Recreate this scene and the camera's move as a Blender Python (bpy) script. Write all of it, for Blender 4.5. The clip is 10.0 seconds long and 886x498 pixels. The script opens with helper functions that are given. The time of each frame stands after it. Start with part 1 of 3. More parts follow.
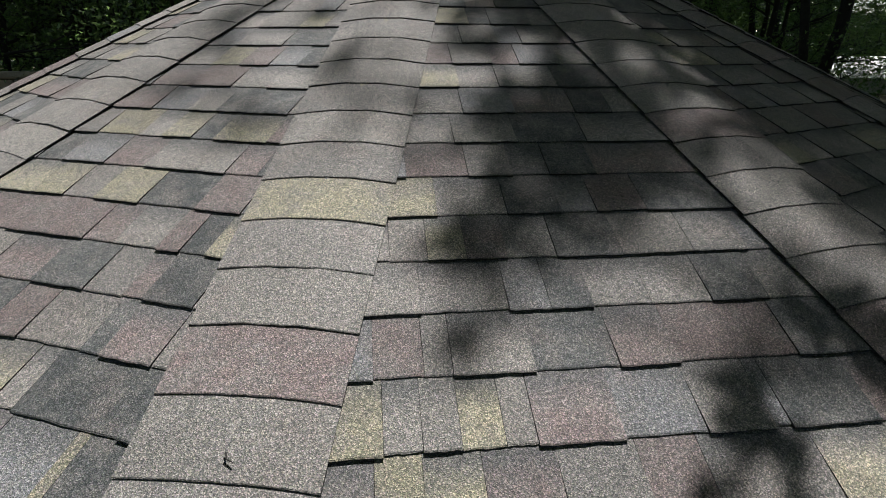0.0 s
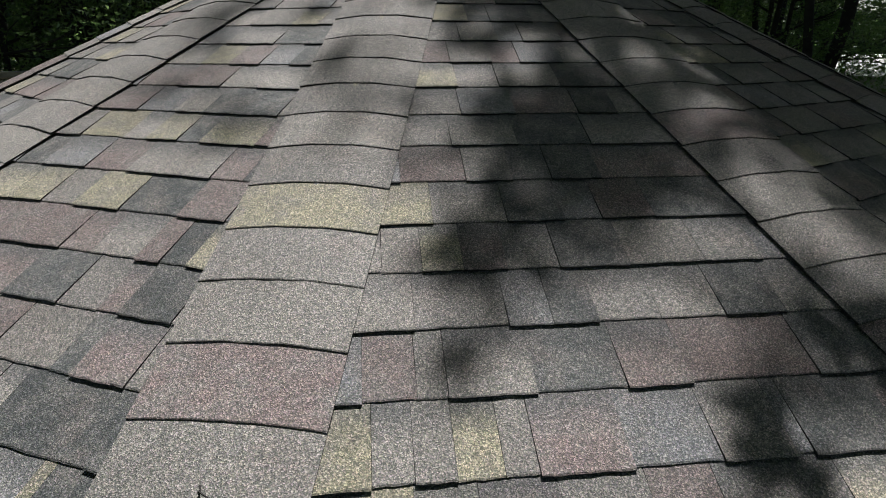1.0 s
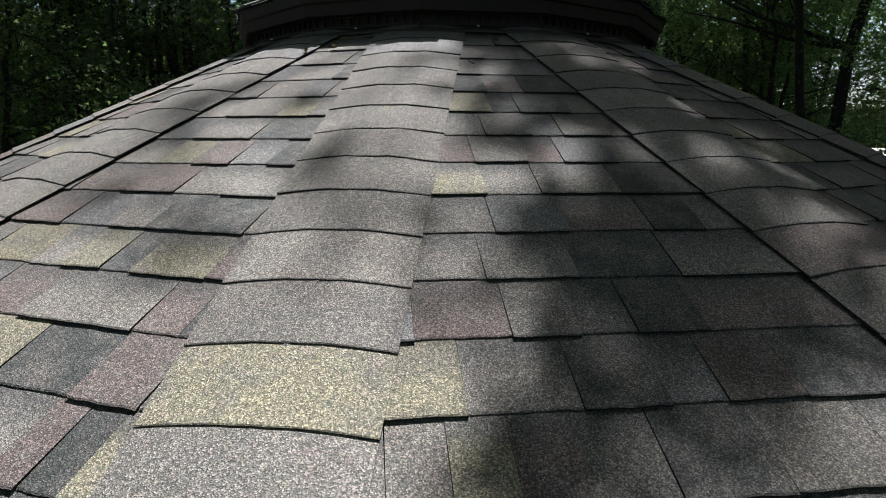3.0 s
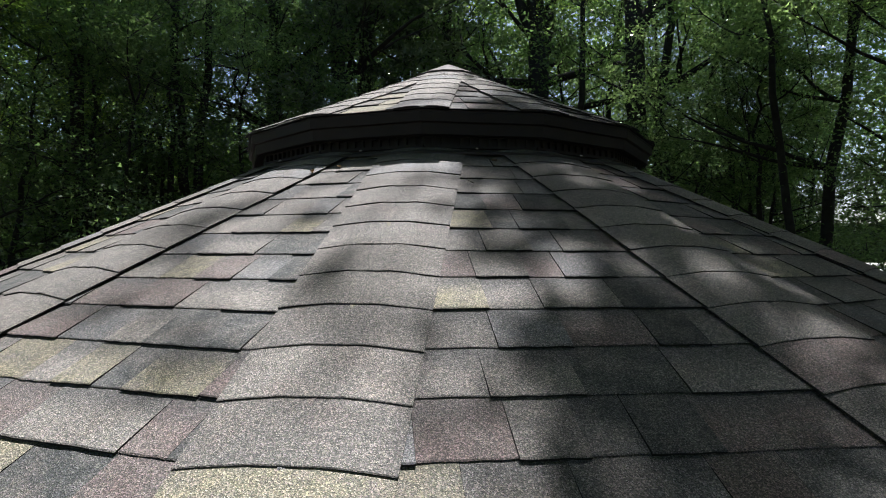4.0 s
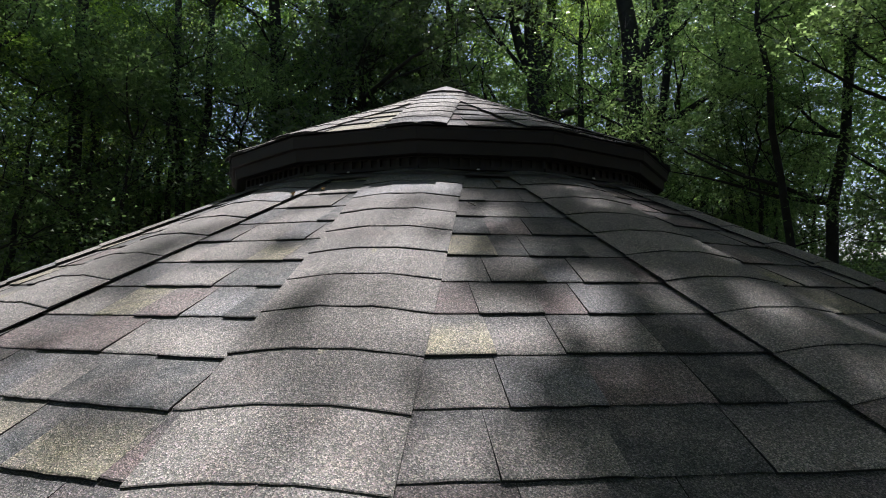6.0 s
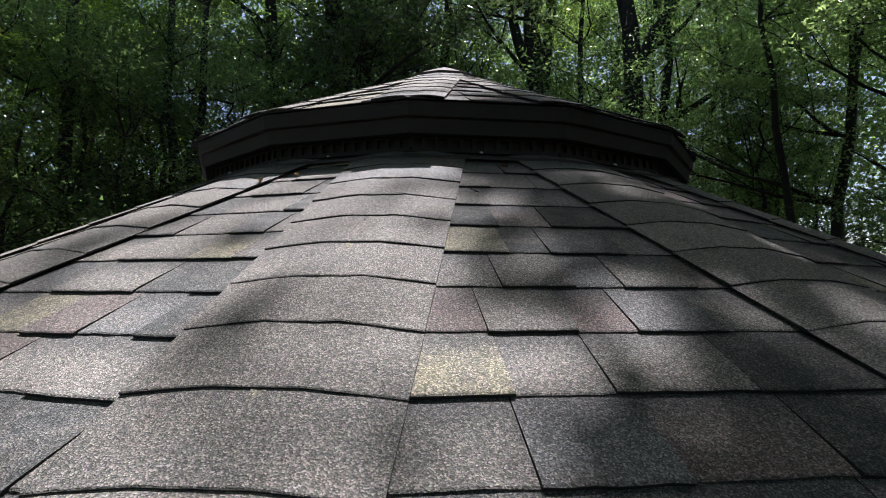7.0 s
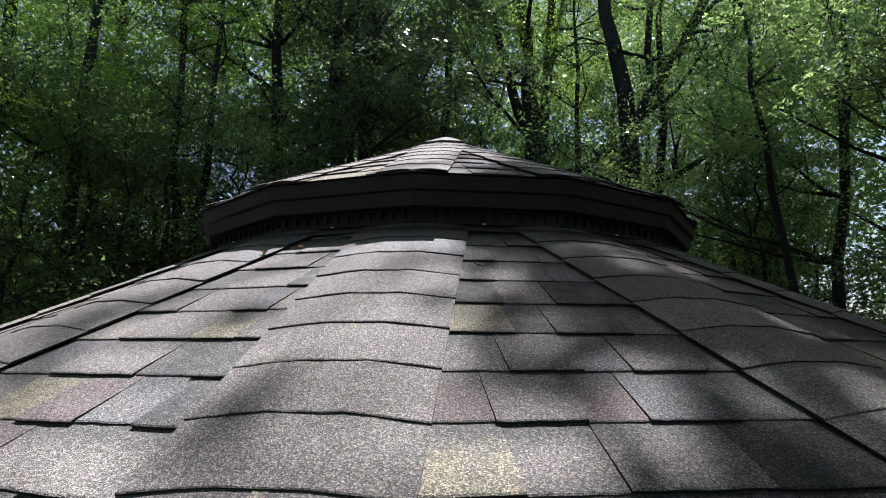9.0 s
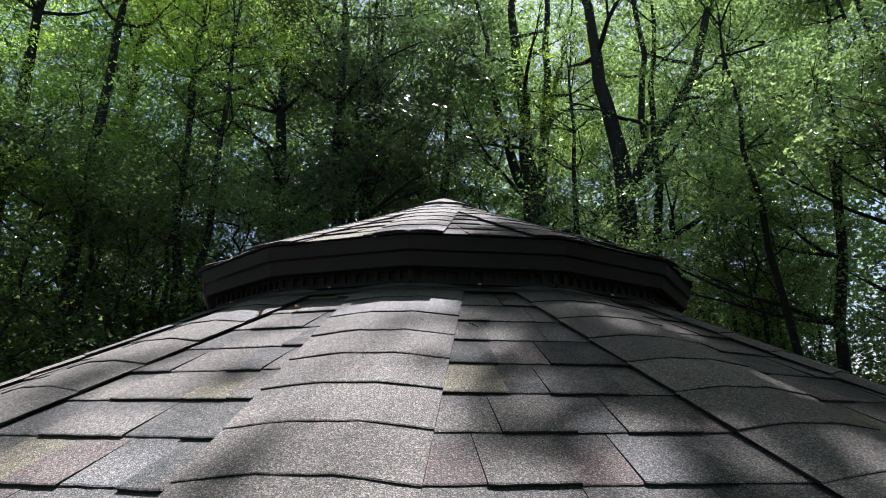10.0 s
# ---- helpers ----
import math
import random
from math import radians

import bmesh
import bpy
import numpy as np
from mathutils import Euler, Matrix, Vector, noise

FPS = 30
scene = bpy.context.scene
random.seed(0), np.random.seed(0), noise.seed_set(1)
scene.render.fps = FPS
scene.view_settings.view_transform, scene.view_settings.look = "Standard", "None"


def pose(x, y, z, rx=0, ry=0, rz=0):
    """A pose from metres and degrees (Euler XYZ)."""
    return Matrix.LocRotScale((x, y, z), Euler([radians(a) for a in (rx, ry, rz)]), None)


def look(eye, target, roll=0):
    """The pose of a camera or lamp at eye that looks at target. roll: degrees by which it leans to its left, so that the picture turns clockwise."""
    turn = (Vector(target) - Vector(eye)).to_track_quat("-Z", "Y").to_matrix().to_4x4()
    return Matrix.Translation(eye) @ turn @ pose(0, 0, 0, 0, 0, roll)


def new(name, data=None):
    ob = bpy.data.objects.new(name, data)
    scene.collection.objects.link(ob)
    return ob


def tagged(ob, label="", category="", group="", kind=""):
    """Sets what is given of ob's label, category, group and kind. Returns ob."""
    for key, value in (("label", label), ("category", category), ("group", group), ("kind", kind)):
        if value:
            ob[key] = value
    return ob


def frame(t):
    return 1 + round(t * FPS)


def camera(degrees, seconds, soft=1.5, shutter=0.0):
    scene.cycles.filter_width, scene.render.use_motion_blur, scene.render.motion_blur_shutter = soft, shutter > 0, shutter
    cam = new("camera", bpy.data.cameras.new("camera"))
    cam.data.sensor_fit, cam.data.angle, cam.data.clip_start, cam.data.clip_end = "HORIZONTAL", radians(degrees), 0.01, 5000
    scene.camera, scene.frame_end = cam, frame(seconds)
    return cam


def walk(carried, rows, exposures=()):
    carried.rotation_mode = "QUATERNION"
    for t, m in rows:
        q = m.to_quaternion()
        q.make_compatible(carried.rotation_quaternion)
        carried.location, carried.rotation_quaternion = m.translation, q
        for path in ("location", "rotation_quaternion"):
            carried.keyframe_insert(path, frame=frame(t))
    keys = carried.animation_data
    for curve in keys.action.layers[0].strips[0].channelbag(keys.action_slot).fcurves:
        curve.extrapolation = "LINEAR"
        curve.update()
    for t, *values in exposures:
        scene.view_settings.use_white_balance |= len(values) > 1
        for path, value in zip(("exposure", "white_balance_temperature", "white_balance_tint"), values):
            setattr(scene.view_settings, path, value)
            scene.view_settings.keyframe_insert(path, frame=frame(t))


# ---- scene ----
cam = camera(74.3, 10.0, soft=1.0)
PATH = [
    (0.0, -0.053, -3.8033, 3.7857, -1.06, -18.88, -0.31),
    (0.5, -0.0429, -3.8025, 3.7844, -0.85, -18.92, -0.15),
    (1.0, -0.0385, -3.7268, 3.7832, -0.88, -18.97, -0.18),
    (1.5, -0.0485, -3.4922, 3.7949, -0.90, -19.16, -0.16),
    (2.0, -0.0675, -3.3054, 3.7975, -1.00, -19.17, -0.22),
    (3.5, -0.0927, -3.2582, 3.7859, -1.21, -3.92, -0.21),
    (4.0, -0.0944, -3.2560, 3.7893, -1.23, 0.75, -0.24),
    (4.5, -0.0997, -3.2527, 3.7870, -1.27, 3.65, -0.21),
    (5.0, -0.1032, -3.2427, 3.7823, -1.32, 4.15, -0.24),
    (5.5, -0.0934, -3.1662, 3.7806, -1.23, 4.21, -0.24),
    (7.0, -0.0691, -2.6942, 3.7931, -1.44, 4.41, -0.27),
    (7.5, -0.0700, -2.6747, 3.8182, -1.46, 4.37, -0.30),
    (8.0, -0.0769, -2.6812, 3.8296, -1.49, 4.46, -0.25),
    (8.5, -0.0834, -2.6876, 3.8295, -1.44, 6.09, -0.26),
    (9.0, -0.0781, -2.6957, 3.8317, -1.42, 10.09, -0.25),
    (9.5, -0.0715, -2.7060, 3.8276, -1.43, 14.23, -0.26),
    (10.0, -0.0669, -2.7101, 3.8279, -1.43, 15.98, -0.27),
]
walk(cam, [(t, pose(x, y, z, 90 + pitch, roll, yaw)) for t, x, y, z, yaw, pitch, roll in PATH],
     exposures=[(0.0, 0.36, 6500, 10), (2.0, 0.32, 6500, 10), (3.6, 0.82, 6450, 11), (7.5, 0.9, 6400, 16), (10.0, 1.06, 6300, 16)])

# ---- light ----
SUN_EL, SUN_AZ = radians(64), radians(21)      # height; turn from +y towards +x
world = bpy.data.worlds.new("sky")
scene.world = world
world.use_nodes = True
wn = world.node_tree.nodes
sky = wn.new("ShaderNodeTexSky")
sky.sky_type, sky.sun_disc = "NISHITA", False
sky.sun_elevation, sky.sun_rotation = SUN_EL, SUN_AZ
sky.dust_density = 1.5
wn["Background"].inputs["Strength"].default_value = 0.08
world.node_tree.links.new(sky.outputs[0], wn["Background"].inputs["Color"])
sun_dir = Vector((math.sin(SUN_AZ) * math.cos(SUN_EL), math.cos(SUN_AZ) * math.cos(SUN_EL), math.sin(SUN_EL)))
sun = new("sun", bpy.data.lights.new("sun", "SUN"))
sun.data.energy, sun.data.angle, sun.data.color = 5.3, radians(0.53), (1.0, 0.985, 0.985)
sun.matrix_world = look(sun_dir * 60, (0, 0, 0))


# ---- materials ----
def material(name):
    m = bpy.data.materials.new(name)
    m.use_nodes = True
    nt = m.node_tree
    return m, nt, nt.nodes["Principled BSDF"]


def node(nt, kind, **inputs):
    n = nt.nodes.new(kind)
    for k, v in inputs.items():
        n.inputs[k.replace("_", " ")].default_value = v
    return n


def mixc(nt, fac, a, b, blend="MIX"):
    n = nt.nodes.new("ShaderNodeMix")
    n.data_type, n.blend_type = "RGBA", blend
    for sock, v in ((n.inputs[0], fac), (n.inputs[6], a), (n.inputs[7], b)):
        if hasattr(v, "is_output"):
            nt.links.new(v, sock)
        else:
            sock.default_value = v if not isinstance(v, tuple) else (*v, 1)
    return n.outputs[2]


def ramp(nt, src, *stops):
    n = nt.nodes.new("ShaderNodeValToRGB")
    while len(n.color_ramp.elements) < len(stops):
        n.color_ramp.elements.new(0.5)
    for e, (p, c) in zip(n.color_ramp.elements, stops):
        e.position, e.color = p, (*c, 1) if isinstance(c, tuple) else (c, c, c, 1)
    nt.links.new(src, n.inputs[0])
    return n.outputs[0]


def place_noise(nt, scale, detail=3.0, rough=0.6):
    pos = nt.nodes.new("ShaderNodeNewGeometry")
    n = node(nt, "ShaderNodeTexNoise", Scale=scale, Detail=detail, Roughness=rough)
    nt.links.new(pos.outputs["Position"], n.inputs["Vector"])
    return n.outputs["Fac"]


def bump(nt, bsdf, src, strength, dist):
    b = node(nt, "ShaderNodeBump", Strength=strength, Distance=dist)
    nt.links.new(src, b.inputs["Height"])
    nt.links.new(b.outputs[0], bsdf.inputs["Normal"])


def granules(name, col, other, band=0.85):
    """Mineral granules of one blend colour, with another dropped in, and a dark band under the course above."""
    m, nt, bs = material(name)
    pos = nt.nodes.new("ShaderNodeNewGeometry")
    vor = node(nt, "ShaderNodeTexVoronoi", Scale=540.0)
    nt.links.new(pos.outputs["Position"], vor.inputs["Vector"])
    sep = nt.nodes.new("ShaderNodeSeparateColor")
    nt.links.new(vor.outputs["Color"], sep.inputs[0])
    patch = ramp(nt, place_noise(nt, 14.0, 5.0, 0.75), (0.42, 0.0), (0.68, 0.75))
    base = mixc(nt, patch, col, other)
    warm = ramp(nt, place_noise(nt, 8.0, 4.0, 0.7), (0.5, 0.0), (0.66, 0.38))
    base = mixc(nt, warm, base, (0.215, 0.185, 0.168))
    pale = ramp(nt, place_noise(nt, 11.3, 4.0, 0.7), (0.55, 0.0), (0.7, 0.3))
    base = mixc(nt, pale, base, (0.25, 0.247, 0.238))
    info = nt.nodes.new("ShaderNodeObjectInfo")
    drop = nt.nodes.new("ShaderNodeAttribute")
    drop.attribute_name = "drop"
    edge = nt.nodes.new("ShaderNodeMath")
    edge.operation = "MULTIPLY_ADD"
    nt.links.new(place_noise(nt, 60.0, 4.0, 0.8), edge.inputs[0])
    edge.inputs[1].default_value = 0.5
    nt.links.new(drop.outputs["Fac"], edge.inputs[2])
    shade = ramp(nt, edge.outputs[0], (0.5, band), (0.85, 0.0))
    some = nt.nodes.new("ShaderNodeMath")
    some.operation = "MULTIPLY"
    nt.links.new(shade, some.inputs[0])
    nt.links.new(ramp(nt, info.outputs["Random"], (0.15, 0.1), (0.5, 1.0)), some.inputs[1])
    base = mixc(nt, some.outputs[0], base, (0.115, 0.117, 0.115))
    grain = ramp(nt, sep.outputs[0], (0.0, 0.36), (0.58, 0.88), (0.85, 1.4), (1.0, 2.2))
    c = mixc(nt, 1.0, base, grain, "MULTIPLY")
    tint = mixc(nt, 0.16, (1.0, 1.0, 1.0), vor.outputs["Color"])
    c = mixc(nt, 1.0, c, tint, "MULTIPLY")
    tone = ramp(nt, info.outputs["Random"], (0.0, 0.88), (1.0, 1.2))
    c = mixc(nt, 1.0, c, tone, "MULTIPLY")
    stain = ramp(nt, place_noise(nt, 2.3, 5.0), (0.3, 0.88), (0.7, 1.1))
    c = mixc(nt, 1.0, c, stain, "MULTIPLY")
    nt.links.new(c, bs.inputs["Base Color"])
    bs.inputs["Roughness"].default_value = 0.85
    bs.inputs["Specular IOR Level"].default_value = 0.35
    bump(nt, bs, vor.outputs["Distance"], 0.65, 0.0013)
    return m


TAN = (0.32, 0.303, 0.218)
GREY = (0.212, 0.206, 0.192)
SLATE = (0.085, 0.093, 0.092)
BROWN = (0.198, 0.163, 0.154)
BLUE = (0.20, 0.207, 0.21)
MIXED = (0.25, 0.24, 0.218)
SHINGLE = {
    "y": granules("granules tan", TAN, GREY),
    "g": granules("granules grey", GREY, MIXED),
    "d": granules("granules slate", SLATE, GREY, 0.3),
    "r": granules("granules brown", BROWN, GREY),
    "b": granules("granules blue grey", BLUE, GREY),
    "m": granules("granules mixed", MIXED, GREY),
}


def painted(name, col, rough, scale=14.0, lo=0.75, hi=1.15, depth=0.002):
    m, nt, bs = material(name)
    f = place_noise(nt, scale, 6.0)
    c = mixc(nt, 1.0, mixc(nt, 0.0, col, col), ramp(nt, f, (0.3, lo), (0.7, hi)), "MULTIPLY")
    c = mixc(nt, 1.0, c, ramp(nt, place_noise(nt, scale * 9, 3.0), (0.3, 0.85), (0.7, 1.1)), "MULTIPLY")
    nt.links.new(c, bs.inputs["Base Color"])
    bs.inputs["Roughness"].default_value = rough
    bump(nt, bs, f, 0.4, depth)
    return m


FASCIA = painted("brown painted wood", (0.021, 0.014, 0.012), 0.6)
FELT = painted("dark roofing felt", (0.03, 0.03, 0.03), 0.9)
METAL = painted("weathered dark metal", (0.085, 0.07, 0.07), 0.75)
VENT = painted("faded brown vent strip", (0.03, 0.024, 0.022), 0.7)
SCREEN = painted("dark insect screen", (0.05, 0.045, 0.04), 0.8)
BARK = painted("grey brown bark", (0.030, 0.028, 0.025), 0.9, 5.0, 0.5, 1.3, 0.03)
GROUND = painted("leaf litter", (0.09, 0.075, 0.045), 0.95, 1.2, 0.5, 1.3, 0.03)
GRASS = painted("lawn grass", (0.10, 0.17, 0.04), 0.9, 3.0, 0.7, 1.25, 0.02)
STONE = painted("weathered stone", (0.42, 0.40, 0.35), 0.9, 6.0, 0.55, 1.2, 0.01)
WHITE = painted("white painted siding", (0.75, 0.74, 0.70), 0.6)


def foliage(name, col, bright, rough=0.28, through_leaf=0.5):
    m, nt, bs = material(name)
    geo = nt.nodes.new("ShaderNodeNewGeometry")
    c = mixc(nt, geo.outputs["Random Per Island"], col, bright)
    c = mixc(nt, 1.0, c, ramp(nt, place_noise(nt, 0.45, 3.0), (0.3, 0.7), (0.7, 1.3)), "MULTIPLY")
    nt.links.new(c, bs.inputs["Base Color"])
    bs.inputs["Roughness"].default_value = rough
    tr = nt.nodes.new("ShaderNodeBsdfTranslucent")
    warm = mixc(nt, 1.0, c, (2.2, 2.4, 1.45), "MULTIPLY")
    nt.links.new(warm, tr.inputs["Color"])
    mx = nt.nodes.new("ShaderNodeMixShader")
    mx.inputs[0].default_value = through_leaf
    nt.links.new(bs.outputs[0], mx.inputs[1])
    nt.links.new(tr.outputs[0], mx.inputs[2])
    nt.links.new(mx.outputs[0], nt.nodes["Material Output"].inputs["Surface"])
    return m


LEAF = foliage("maple leaves", (0.070, 0.112, 0.060), (0.145, 0.205, 0.10), 0.2)
# backlight put into the colour: paler and clearer than the maple leaves
LEAF_S = foliage("glossy leaves paled for backlight", (0.115, 0.165, 0.09), (0.22, 0.285, 0.155), 0.22, 0.6)
# sunlight put into the colour: a much brighter copy of the maple leaves
LEAF_B = foliage("leaves with sunlight in their colour", (0.17, 0.24, 0.065), (0.28, 0.365, 0.10), 0.28, 0.6)
# shade put into the colour: darker and less translucent than the maple leaves
LEAF_SHADED = foliage("leaves darkened for shade", (0.058, 0.09, 0.052), (0.11, 0.15, 0.085), 0.3, 0.25)
# the gloom under the crowns is put into this leaf colour
LEAF_FAR = foliage("leaves of the deep wood with shade in their colour", (0.04, 0.064, 0.03), (0.08, 0.115, 0.052), 0.5, 0.4)


# ---- small builders ----
def mesh_of(name, verts, faces, mats, smooth=False, face_mats=None):
    me = bpy.data.meshes.new(name)
    me.from_pydata([tuple(v) for v in verts], [], faces)
    for m in mats:
        me.materials.append(m)
    if face_mats is not None:
        me.polygons.foreach_set("material_index", face_mats)
    if smooth:
        me.polygons.foreach_set("use_smooth", [True] * len(me.polygons))
    me.update()
    return me


def under(ob, parent):
    ob.parent = parent
    return ob


def mark_drop(me, values):
    """How far down its exposed face each point of a shingle lies, 0 to 1."""
    me.attributes.new("drop", "FLOAT", "POINT").data.foreach_set("value", values)


def ring_mesh(name, profile, mat, sides, turn, closed=False):
    """A many-sided ring swept from a profile of (corner radius, height)."""
    vs, fs, n = [], [], len(profile)
    for k in range(sides):
        a = turn + k * 2 * math.pi / sides
        vs += [(r * math.cos(a), r * math.sin(a), z) for r, z in profile]
    last = n if closed else n - 1
    for k in range(sides):
        k2 = (k + 1) % sides
        for i in range(last):
            j = (i + 1) % n
            fs.append((k * n + i, k2 * n + i, k2 * n + j, k * n + j))
    return mesh_of(name, vs, fs, [mat])


# ---- the gazebo roof: fourteen sides, six in twelve ----
SIDES, SLOPE = 14, 0.504
STEP = 2 * math.pi / SIDES
TURN = radians(-97.0)                 # the hip that faces the walk
TOP = 4.70                            # where the main planes would meet
rng = random.Random(7)
gazebo = tagged(new("gazebo"), "fourteen-sided gazebo roof of blended asphalt shingles with a cupola", "gazebo")
gazebo.location = (0, 0, 0)


def facet_matrix(angle, slope, top):
    """u along the eaves, v down the slope, w out of the roof."""
    s = math.hypot(1, slope)
    c, n = 1 / s, slope / s
    ca, sa = math.cos(angle), math.sin(angle)
    return Matrix(((-sa, ca * c, ca * n, 0), (ca, sa * c, sa * n, 0), (0, -n, c, top), (0, 0, 0, 1)))


def shingle_mesh(thick, seed, mat):
    """One tab, a unit wide: the butt at v = 0, its head tucked under the course above."""
    r = random.Random(seed)
    n, vs, fs = 7, [], []
    for i in range(n):
        u = i / (n - 1) - 0.5
        wob = r.uniform(-0.0016, 0.0016)
        lift = 0.0006 + r.uniform(-0.0004, 0.0006)
        vs += [(u, -0.158, -0.0018), (u, -0.02, 0.0002 + thick), (u, -0.003 + wob, lift + thick),
               (u, 0.0 + wob, lift + thick - 0.0012), (u, -0.001 + wob, -0.0008), (u, -0.158, -0.006)]
    m = 6
    for i in range(n - 1):
        for j in range(m):
            a, b = i * m + j, i * m + (j + 1) % m
            fs.append((a, b, b + m, a + m))
    fs += [tuple(range(m - 1, -1, -1)), tuple(range((n - 1) * m, n * m))]
    me = mesh_of("shingle", vs, fs, [mat, FELT], face_mats=[0, 0, 0, 1, 1, 1] * (n - 1) + [1, 1])
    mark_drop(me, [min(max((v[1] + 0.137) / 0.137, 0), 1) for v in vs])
    return me


TABS = {(c, p): [shingle_mesh(0.0046 if p else 0.0014, 10 * i + p, SHINGLE[c]) for i in range(3)] for c in SHINGLE for p in (0, 1)}
EXPOSE = 0.1366

# tabs course by course down two facets: start and widths in centimetres, capitals stand proud
LAYOUT_R = {
    12: "-73.6 m28.2 y7.5 y9.4 r12.1 G13.4 r10.7 g19.9 Y46",
    11: "-70.7 Y26.9 m6.3 M6.3 y7.2 m5.2 R14.7 b14.4 M12.2 b2.9 D16.6 r28.7",
    10: "-67.9 B22.8 r8.9 g5.1 M14.9 d15.6 R11.7 r23.4 D33.4",
    9: "-65.1 M29.5 g17.1 B8.3 D8.7 g12.1 m12.8 D12.4 g29.4",
    8: "-62.3 m21.2 m7.9 Y8.2 R8.8 g10.6 D14.6 M16.3 G12.8 b24.1",
    7: "-59.5 Y29.7 m16 D12.8 b8.4 R12.1 D39.9",
    6: "-56.6 B20.6 r15.1 G11 d9.3 D12 r45.3",
    5: "-53.8 g31.1 M16.6 d18.9 G41",
    4: "-51.0 g32.4 B14.7 r17.3 D10.9 g26.7",
    3: "-48.2 Y30.4 g11.8 M17.7 D36.4",
    2: "-45.4 r27 M12.6 r8.5 B13.3 m29.4",
    1: "-42.5 g28.9 M12 b8 M12.5 r23.7",
    0: "-39.7 Y30.3 d7.5 D14.4 g27.3",
    -1: "-36.9 D28.4 r10.8 D34.6",
    -2: "-34.1 G26.4 g13.6 b28.2",
    -3: "-31.3 M26.3 g11.8 m24.5",
    -4: "-28.5 m29.8 G27.1",
}
LAYOUT_L = {
    12: "26.1 b15 Y2.6 D30.5",
    11: "4.4 Y15 m5.4 d24 D21.8",
    10: "-12.8 D15 R9.7 m16.2 d5.1 R12.1 m22.6",
    9: "-13.2 r15 D15 g10.3 r5.3 D12.6 m20.1",
    8: "-35.3 r15 R24.6 r8.9 m12.4 R6.3 d6.7 Y23.8",
    7: "-40.3 Y15 Y10.7 m10.3 Y14.1 d16.8 R12.8 d20.3",
    6: "-27.9 B15 r13.8 M25.4 r9.2 d21.4",
    5: "-26.7 y15 m8.3 Y9.9 d7.5 Y16.9 R23.1",
    4: "-32.4 R15 b13.5 M10 D23.9 m21.3",
    3: "-28.2 r15 R15.7 m12.9 M33.1",
    2: "-28.6 m15 y10.9 R11 b10.6 D26.8",
    1: "-27.4 b15 G18.4 d11.4 D25.6",
    0: "-40.3 g17.4 m11.8 M16.7 Y10 G24.6",
    -1: "-37.5 g17.3 D11.4 g14 B8.6 g23.6",
    -2: "-34.7 D16.1 b11.3 g17.1 D25",
    -3: "-22.8 g15 M15.3 d24.4",
    -4: "-17.7 g15 M31.9",
}


def courses(plan):
    out = {}
    for k, text in plan.items():
        first, *tabs = text.split()
        u, row = float(first) / 100, []
        for t in tabs:
            w = float(t[1:]) / 100
            row.append((u, u + w, t[0].lower(), t[0].isupper()))
            u += w
        out[k] = row
    return out


def random_course(width, r):
    out, u, proud = [], -width / 2 - r.uniform(0, 0.1), r.random() < 0.5
    while u < width / 2:
        w = r.choice((0.08, 0.1, 0.13, 0.15, 0.18, 0.2))
        out.append((u, u + w, r.choice("ggmmdddrrrbyy"), proud))
        u += w
        proud = not proud
    return out


